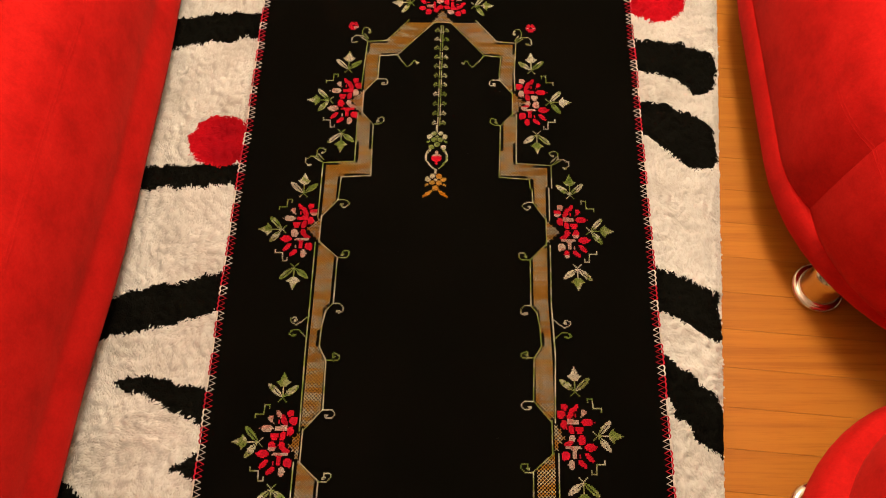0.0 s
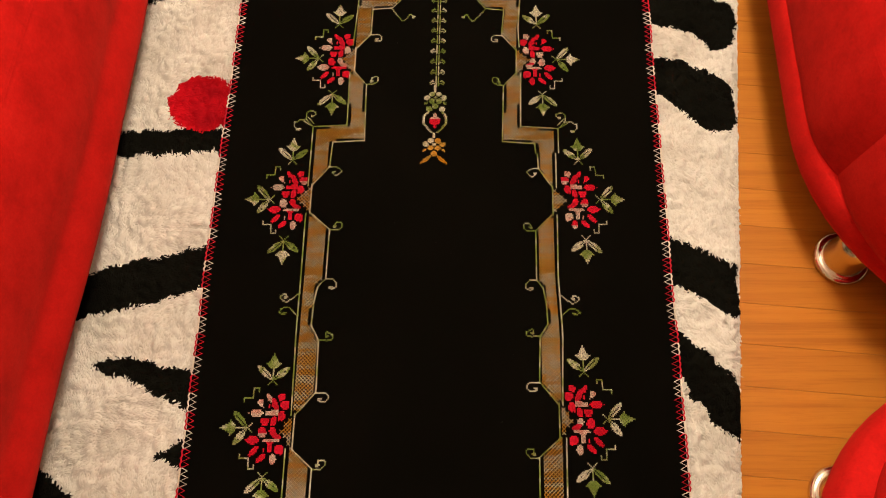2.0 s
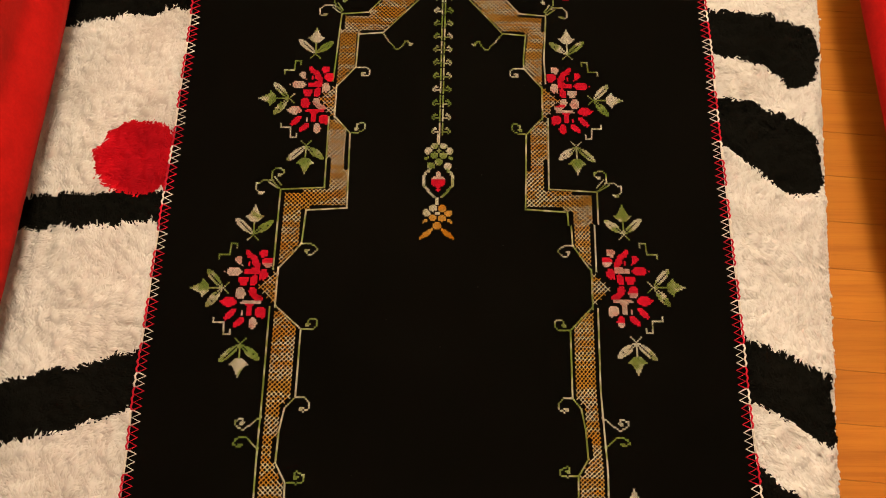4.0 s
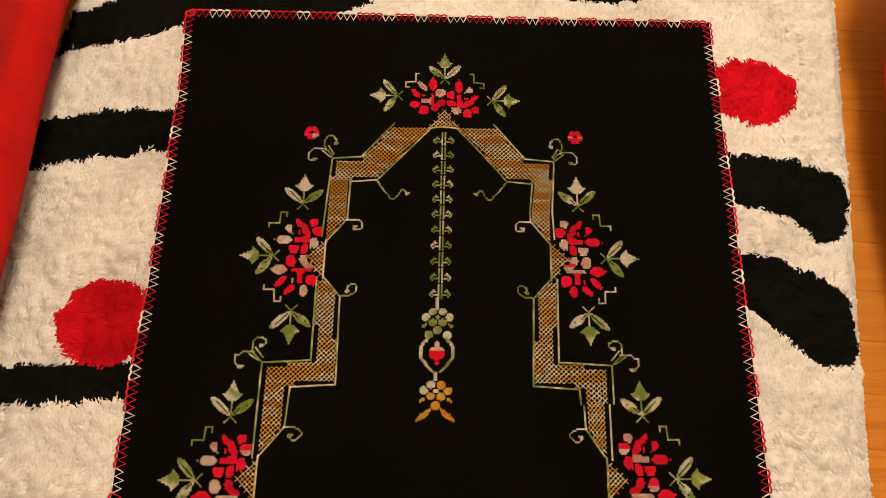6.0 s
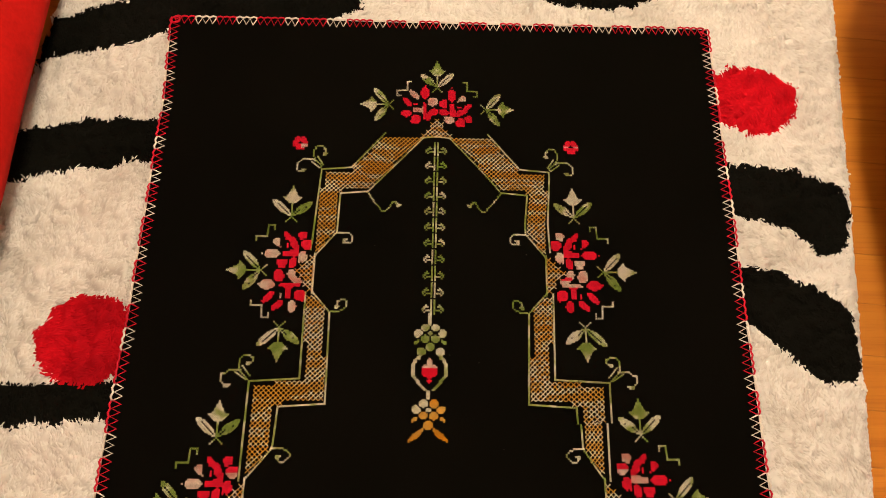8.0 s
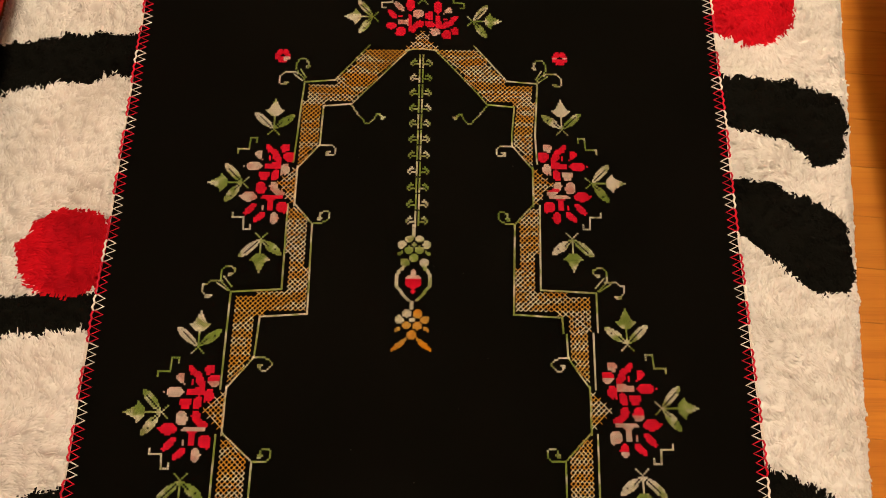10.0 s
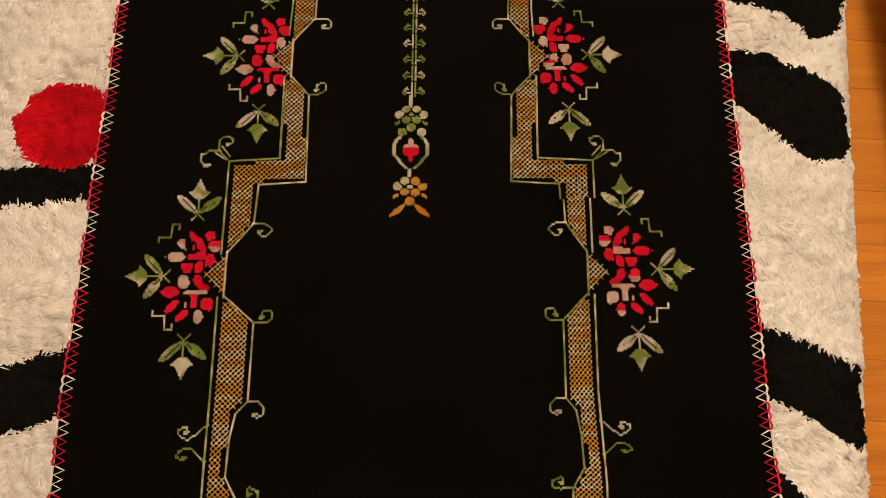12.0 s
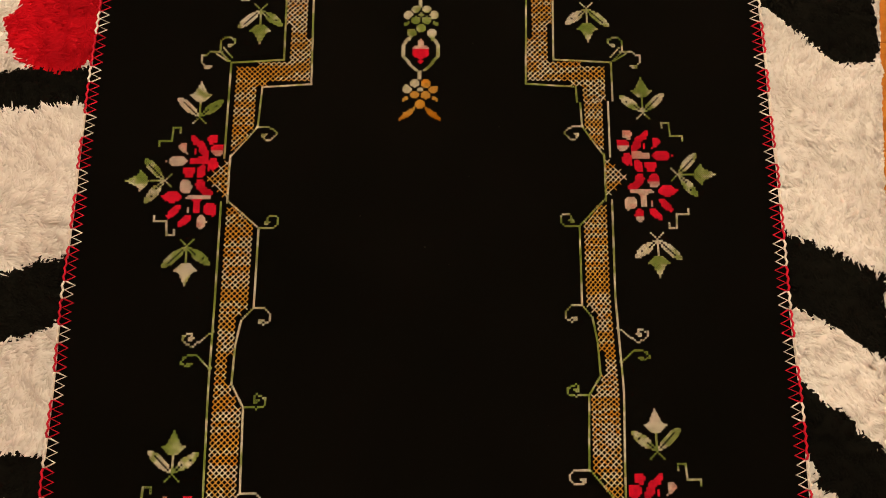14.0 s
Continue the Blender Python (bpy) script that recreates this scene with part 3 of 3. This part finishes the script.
def bands(cloth):
    for s in (-1, 1):
        runs = [("arch_band", ARCH_OUT, ARCH_IN, SCROLL_ARCH), ("step_band", STEP_OUT, STEP_IN, SCROLL_STEP), ("long_band", LONG_OUT, LONG_IN, SCROLL_LONG)]
        low_out, low_in = lowered(LONG_OUT, PERIOD)[:5], lowered(LONG_IN, PERIOD)[:8]
        runs.append(("long_band", low_out + [(0.191, 0.0)], low_in[:7] + [(0.158, 0.0)], [lowered(p, PERIOD) for p in SCROLL_LONG[:5]]))
        for name, outer, inner, scrolls in runs:
            band = new(name)
            band.parent = cloth
            tone = (GREEN_THREAD, CREAM_THREAD) if s < 0 else (CREAM_THREAD, GREEN_THREAD)
            stitched("outline", mirrored(row(outer[1:] if name == "arch_band" else outer), s), tone[0], band)
            stitched("outline", mirrored(row(inner), s), tone[1], band)
            stitched("lattice", mirrored(lattice(outer + inner[::-1], 0.0036), s), OCHRE_THREAD, band, NET * 0.5, 0.00037)
            for k, line in enumerate(scrolls):
                stitched("scroll", mirrored(curl(line), s), tone[(k + (s > 0)) % 2], band)
            if name in ("arch_band", "step_band"):
                (ax, ay), (bx, by) = scrolls[2][0], scrolls[2][1]
                for k, d in enumerate((-0.0034, 0.0034)):
                    stitched("scroll_stem", mirrored(row([(ax + d * 0.6 + 0.001, ay - d * 0.6 + 0.002), (bx + d, by - d)]), s), tone[k], band)
        for tip, high, low in (((0.155, 0.868), (0.135, 0.890), (0.135, 0.843)), ((0.209, 0.618), (0.188, 0.644), (0.188, 0.596)), ((0.205, 0.270), (0.185, 0.295), (0.185, 0.247))):
            w = new("wedge")
            w.parent = cloth
            stitched("outline", mirrored(row([low, high]), s), CREAM_THREAD if s < 0 else GREEN_THREAD, w)
            stitched("lattice", mirrored(lattice([tip, high, low], 0.0009), s), OCHRE_THREAD, w, NET * 0.5, 0.00037)
    tip = [(-0.021, 1.042), (0.021, 1.042), (0.0, 1.0665)]
    w = new("wedge")
    w.parent = cloth
    stitched("lattice", mirrored(lattice(tip, 0.0002), 1), OCHRE_THREAD, w, NET * 0.5, 0.00037)
    stitched("outline", mirrored(row([(-0.019, 1.041), (0.0, 1.043), (0.019, 1.041)]), 1), GREEN_THREAD, w)


def pendant(cloth):
    """The hanging lamp of the niche: a chain of leaf pairs, two blossoms and a bud in a ring."""
    p = new("hanging_lamp_motif")
    p.parent = cloth
    for k in range(11):
        y = 1.034 - k * 0.0198
        for s in (-1, 1):
            cells = [(s * 0.0019, y - i * CELL) for i in range(9)]
            cells += [(s * a * CELL, y - c * CELL) for a, c in ((2, 6), (3, 6), (4, 6), (5, 5), (5, 4), (4, 3), (3, 4), (4, 4), (6, 6), (5, 7), (6, 5))]
            stitched("chain_link", mirrored(cells, 1), CREAM_THREAD if (k * 5 + s) % 3 == 1 else GREEN_THREAD, p)

    def grid(cells):
        return mirrored([(-0.002 + i * CELL, 0.8145 - j * CELL * 0.94) for i, j in cells], 1)

    stitched("stem", grid(block(-1, -3, 0, 4)), CREAM_THREAD, p)
    for top, mats in ((0, (CREAM_THREAD, CREAM_THREAD, CREAM_THREAD, GREEN_THREAD, GREEN_THREAD, GREEN_THREAD)), (44.4, (CREAM_THREAD, YELLOW_THREAD, CREAM_THREAD, YELLOW_THREAD, YELLOW_THREAD, YELLOW_THREAD))):
        for (u, v), mat in zip(((-3, 5.4), (3, 5.6), (-7.2, 8.8), (7.2, 9.0), (-3, 12.2), (3, 12.3)), mats):
            stitched("petal", grid(oval(u, v + top, 2.4, 2.4)), mat, p)
        stitched("petal", grid(oval(0, 9 + top, 1.2, 1.2)), mats[0], p)
        for u in (-8, 8):
            stitched("leaf", grid(oval(u, 14.3 + top, 2.0, 1.0, -30 if u < 0 else 30)), mats[5], p)
    for u, v, mat in ((0, 17, GREEN_THREAD), (-5.2, 19.6, GREEN_THREAD), (6.0, 20.0, CREAM_THREAD)):
        stitched("leaf", grid(oval(u, v, 2.8, 2.5)), mat, p)
    for s in (-1, 1):
        ring = []
        for a, c in (((5, 22), (9, 27)), ((9, 27), (9, 34)), ((9, 34), (2, 42))):
            for i in range(9):
                u, v = a[0] + (c[0] - a[0]) * i / 8, a[1] + (c[1] - a[1]) * i / 8
                ring += [(s * round(u), round(v)), (s * (round(u) + 1), round(v))]
        stitched("ring", grid(sorted(set(ring))), CREAM_THREAD if s < 0 else GREEN_THREAD, p)
    stitched("bud", grid([c for c in oval(0, 31, 4.6, 4.2) if c[1] >= 30]), RED_THREAD, p)
    stitched("bud_rim", grid([c for c in oval(0, 31, 4.6, 4.2) if c[1] < 30] + oval(0, 25.4, 1.3, 1.4)), PINK_THREAD, p)
    stitched("bud_tip", grid(oval(0, 37, 1.3, 1.5)), RED_THREAD, p)
    stitched("stem", grid(block(-1, 43, 0, 47)), CREAM_THREAD, p)
    stitched("petal", grid(oval(0, 62, 2.6, 2.6)), YELLOW_THREAD, p)
    for s in (-1, 1):
        stitched("tassel", grid(oval(s * 6.4, 67.5, 5.2, 1.5, s * 42)), YELLOW_THREAD, p)


def edging(cloth):
    """Red and white crochet zigzags with a looped rim, in runs of one colour."""
    def side(at, length, phase, skip=0.0):
        s, k = skip, phase
        while s < length - 0.004:
            white = k % 2
            count = random.choice((2, 2, 3) if white else (3, 3, 4))
            pitch, zig, rim = 0.0086 * random.uniform(0.95, 1.05), [], []
            for i in range(count):
                if s > length - 0.004:
                    break
                zig += [at(s, 0.0005), at(s + pitch * 0.5, 0.0098 * random.uniform(0.88, 1.08))]
                rim += [at(s, -0.0008), at(s + pitch * 0.5, -0.0026)]
                s += pitch
            if len(zig) > 1:
                zig.append(at(s, 0.0005))
                rim.append(at(s, -0.0008))
                run = part("crochet_edging", merged([tube(zig, 0.0009, 4), tube(rim, 0.0012, 5)]), EDGE_WHITE if white else EDGE_RED, cloth)
                smooth(run)
            k += 1

    def lifted(x, y, d):
        return (x, y, cloth_z(x, y) + (0.0007 if d > 0 else 0.0001))

    tall, wide = CLOTH_HIGH - CLOTH_LOW, CLOTH_R - CLOTH_L
    side(lambda s, d: lifted(cloth_left(CLOTH_HIGH - s) + d, CLOTH_HIGH - s, d), tall, 0)
    side(lambda s, d: lifted(cloth_right(CLOTH_HIGH - s) - d, CLOTH_HIGH - s, d), tall, 0)
    side(lambda s, d: lifted(-0.320 + s, CLOTH_HIGH - d, d), 0.683, 0)
    side(lambda s, d: lifted(CLOTH_L + s, CLOTH_LOW + d, d), wide, 0)
    # the yarn ends in a small loop at the upper corner
    loop = [lifted(cloth_left(CLOTH_HIGH) + 0.0045 + 0.0052 * math.cos(0.35 * k), CLOTH_HIGH - 0.004 + 0.0045 * math.sin(0.35 * k), 1.0) for k in range(19)]
    smooth(part("corner_loop", tube(loop, 0.0012, 5), EDGE_RED, cloth))


def prayer_cloth():
    cloth = thing("embroidered_cloth", "black cotton cloth with cross-stitched arch and roses lying on the rug", "cloth")
    nx, ny, verts, faces = 70, 124, [], []
    for j in range(ny + 1):
        y = CLOTH_LOW + (CLOTH_HIGH - CLOTH_LOW) * j / ny
        for i in range(nx + 1):
            x = cloth_left(y) + (cloth_right(y) - cloth_left(y)) * i / nx
            verts.append((x, y, cloth_z(x, y)))
    for j in range(ny):
        for i in range(nx):
            a = j * (nx + 1) + i
            faces.append((a, a + 1, a + nx + 2, a + nx + 1))
    rim = [i for i in range(nx + 1)] + [j * (nx + 1) + nx for j in range(1, ny + 1)] + [ny * (nx + 1) + i for i in range(nx - 1, -1, -1)] + [j * (nx + 1) for j in range(ny - 1, 0, -1)]
    o = len(verts)
    verts += [(verts[i][0], verts[i][1], verts[i][2] - 0.003) for i in rim]
    faces += [(rim[k], o + k, o + (k + 1) % len(rim), rim[(k + 1) % len(rim)]) for k in range(len(rim))]
    smooth(part("fabric", (verts, faces), CLOTH, cloth))
    bands(cloth)
    pendant(cloth)
    for s, shades in ((-1, ("cgcgggggc", "cgcgcgcgg", "ggcgcgggc")), (1, ("ccgcgcgcg", "gggggcgcc", "cgcgccgcg"))):
        pales = ("rrrprrrpprr" "rppprrprrrp", "rrrphrrprrr" "prrrprprrrp", "rprprrpprrr" "hrrrprrrrrp") if s < 0 else ("prrrrrrrppr" "pprhprrrrrr", "prrrhrprrrr" "hrrrpppprrh", "rrrprrprrrr" "rprrpprrrrp")
        for (x, y), pale, shade in zip(((0.166, 0.871), (0.222, 0.620), (0.2205, 0.277)) if s < 0 else ((0.166, 0.873), (0.2275, 0.624), (0.224, 0.291)), pales, shades):
            rose_group(cloth, (axis_x(y) + s * x, y), (s, 0), (0, 1), pale, 1.0, shade, 0.0035 if s > 0 else 0.0)
        ring = new("small_blossom")
        ring.parent = cloth
        grid = [(s * 0.163 + axis_x(1.033) + i * CELL, 1.033 + j * CELL) for i, j in oval(0, 0, 4.9, 4.9) if (i, j) not in ((0, 0), (1, 0), (0, 1), (-1, 0), (4, 2), (-4, 2), (0, 4), (-3, -3), (3, -3))]
        spot = [c for n, c in enumerate(grid) if (s < 0 and 0.002 < c[0] - axis_x(1.033) + 0.163 < 0.009 and -0.007 < c[1] - 1.033 < -0.001) or (s > 0 and abs(c[1] - 1.033) < 0.001)]
        stitched("petal", [c for c in grid if c not in spot], RED_THREAD, ring)
        stitched("petal", spot, PINK_THREAD, ring)
    rose_group(cloth, (axis_x(1.084), 1.0855), (0, 1), (1, 0), "rrrprrrrprrprrrrprrprr", 0.9, "ggcggccgg")
    edging(cloth)
    verts, faces = [], []
    for k in range(16):
        x, y = random.uniform(-0.12, 0.14), random.uniform(0.28, 0.95)
        z, a, r = cloth_z(x, y) + 0.0002, random.random() * 6.28, random.uniform(0.0004, 0.0009)
        o = len(verts)
        verts += [(x + r * math.cos(a + t), y + 0.6 * r * math.sin(a + t), z + 0.0003 * (n % 2)) for n, t in enumerate((0, 1.2, 2.5, 3.6, 5.0))]
        faces.append(tuple(range(o, o + 5)))
    tagged(part("lint", (verts, faces), LINT, cloth), kind="stuff")


prayer_cloth()


# ---- seats ----
def leg(parent, x, y, high=0.10):
    l = smooth(part("leg", turned(((0.042, 0.0005), (0.043, 0.004), (0.042, 0.009), (0.037, 0.012), (0.033, 0.0125), (0.031, 0.016), (0.030, 0.05), (0.031, high), (0.01, high + 0.002)), x, y), CHROME, parent, "round polished chrome foot"))
    return l


def rounded(x0, x1, y0, y1, r, inset, z, n=14):
    """One ring of a rectangle with round corners, drawn in by inset."""
    x0, x1, y0, y1, r = x0 + inset, x1 - inset, y0 + inset, y1 - inset, max(0.05, r - 0.6 * inset)
    r = min(r, (x1 - x0) / 2 - 0.004, (y1 - y0) / 2 - 0.004)
    out = []
    for cx, cy, a0 in ((x1 - r, y0 + r, -90), (x1 - r, y1 - r, 0), (x0 + r, y1 - r, 90), (x0 + r, y0 + r, 180)):
        for i in range(n + 1):
            a = radians(a0 + 90 * i / n)
            out.append((cx + r * math.cos(a), cy + r * math.sin(a), z))
    return out


def cushion(x0, x1, y0, y1, r, profile):
    return loft([rounded(x0, x1, y0, y1, r, d, z) for d, z in profile])


BASE = ((0.06, 0.088), (0.012, 0.085), (0.002, 0.092), (0.0, 0.102), (0.001, 0.115), (0.003, 0.127), (0.0065, 0.136), (0.012, 0.1405), (0.08, 0.142))


def body_profile(most):
    """From the crease over the welted seam to the padded top; most is how far the top is drawn in."""
    low = ((0.06, 0.132), (0.016, 0.132), (0.0085, 0.139), (0.0062, 0.155), (0.006, 0.20), (0.010, 0.25), (0.018, 0.295))
    seam = ((0.0192, 0.302), (0.0200, 0.304), (0.0202, 0.306), (0.0222, 0.312), (0.0230, 0.314), (0.0235, 0.316))
    high = ((0.032, 0.345), (0.052, 0.385), (0.085, 0.42), (0.125, 0.442), (0.165, 0.450), (0.20, 0.452))
    return low + seam + tuple((0.0235 + (d - 0.0235) * (most - 0.0235) / 0.1765, z) for d, z in high)


def armchair(x0, x1, y0, y1, r, split, facing, legs):
    """A tub chair on a skirted base: the body's side roll and front roll meet in a deep crease."""
    c = thing("armchair", "red suede armchair with rounded body on chrome feet beside the rug", "armchair", "red suede seats")
    smooth(part("base", cushion(x0, x1, y0, y1, r, BASE), SUEDE, c))
    if facing > 0:
        rolls = (("side_roll", (x0, x1, split, y1, 0.17), 0.20), ("front_roll", (x0 + 0.03, x1, y0, split + 0.36, 0.25), 0.24))
    else:
        rolls = (("side_roll", (x0, x1, y0, split, 0.17), 0.20), ("front_roll", (x0 + 0.045, x1, split - 0.36, y1 - 0.01, 0.23), 0.24))
    for name, plan, most in rolls:
        roll = smooth(part(name, cushion(*plan, body_profile(most)), SUEDE, c))
        for inset, z in ((0.0206, 0.3062), (0.0222, 0.3108)):
            ring = rounded(*plan, inset, z, 40)
            smooth(part("seam", tube(ring + ring[:1], 0.0006), SUEDE, roll))
    bx = x1 - 0.20
    smooth(part("backrest", cushion(bx, x1 - 0.01, y0 + 0.08, y1 - 0.08, 0.09, ((0.02, 0.40), (0.0, 0.45), (0.0, 0.66), (0.02, 0.74), (0.06, 0.78))), SUEDE, c))
    for x, y in legs:
        leg(c, x, y)
    return c


armchair(0.537, 1.36, 0.372, 1.37, 0.35, 0.54, 1, ((0.634, 0.541), (1.20, 0.52), (0.72, 1.22), (1.20, 1.22)))
armchair(0.481, 1.28, -0.52, 0.347, 0.27, 0.192, -1, ((0.573, 0.190), (1.12, 0.20), (0.62, -0.40), (1.12, -0.40)))


def sofa_edge(y):
    return -0.447 - 0.055 * max(0.0, (1.1 - y) / 0.9) ** 1.6


def sofa():
    s = thing("sofa", "long red suede sofa with a padded front standing beside the rug", "sofa", "red suede seats")
    ys = [-1.0 + 0.05 * i for i in range(63)]

    def skin(profile, y_low=-1.0, y_high=2.1, wave=0.0):
        rings = []
        for y in ys:
            if y_low <= y <= y_high:
                rings.append([(sofa_edge(y) - d + wave * noise.noise((y * 4, z * 6, 0.0)), y, z) for d, z in profile])
        return loft(rings)

    front = ((0.30, 0.09), (0.012, 0.085), (0.001, 0.092), (0.0, 0.105), (0.002, 0.120), (0.006, 0.136), (0.0115, 0.150), (0.014, 0.160), (0.0135, 0.170), (0.011, 0.187), (0.009, 0.21), (0.011, 0.25), (0.018, 0.30))
    seam = ((0.0235, 0.333), (0.0248, 0.335), (0.0249, 0.338), (0.028, 0.349), (0.0293, 0.351), (0.0296, 0.354))
    top = ((0.045, 0.385), (0.075, 0.42), (0.13, 0.442), (0.20, 0.452), (0.30, 0.452))
    panel = smooth(part("front_panel", skin(front + seam + top, wave=0.006), SUEDE, s))
    for d, z in ((0.0258, 0.340), (0.0272, 0.345)):
        line = [(sofa_edge(y) - d + 0.006 * noise.noise((y * 4, z * 6, 0.0)), y, z) for y in ys]
        smooth(part("seam", tube(line, 0.0006), SUEDE, panel))
    smooth(part("seat", skin(((0.90, 0.10), (0.28, 0.10), (0.28, 0.448), (0.32, 0.458), (0.55, 0.462), (0.86, 0.46), (0.90, 0.45))), SUEDE, s))
    smooth(part("backrest", skin(((1.10, 0.10), (0.80, 0.10), (0.80, 0.46), (0.84, 0.66), (0.90, 0.78), (1.0, 0.82), (1.08, 0.78), (1.10, 0.6))), SUEDE, s))
    for y in (-0.9, 0.5, 1.95):
        leg(s, sofa_edge(y) - 0.14, y, 0.09)
        leg(s, sofa_edge(y) - 0.95, y, 0.11)


sofa()


# ---- floor boards, laid last ----
def floor():
    f = tagged(part("floor", box(bmesh.new(), (-1.7, -2.4, -0.12), (2.6, 3.0, -0.006)), JOINT), "varnished orange pine floorboards", "floor", kind="structure")
    wide, turn = 0.0636, radians(-4.5)
    meshes = []
    for length in (3.4, 0.95, 3.7, 0.65):
        bm = box(bmesh.new(), (0, 0, -0.02), (length - 0.0016, wide - 0.0003, 0.0), 0.0004)
        data = bpy.data.meshes.new("board")
        bm.to_mesh(data)
        bm.free()
        data.materials.append(WOOD)
        meshes.append((length, data))
    m = Matrix.Translation((0.398, 0.477, 0)) @ Matrix.Rotation(turn, 4, "Z")
    for j in range(-44, 39):
        x = -2.15 + j * wide * math.sin(turn)
        for length, data in meshes[2 * (j % 2):2 * (j % 2) + 2]:
            b = new("board", data)
            b.parent = f
            b.matrix_world = m @ Matrix.Translation((x, j * wide, 0))
            x += length


floor()
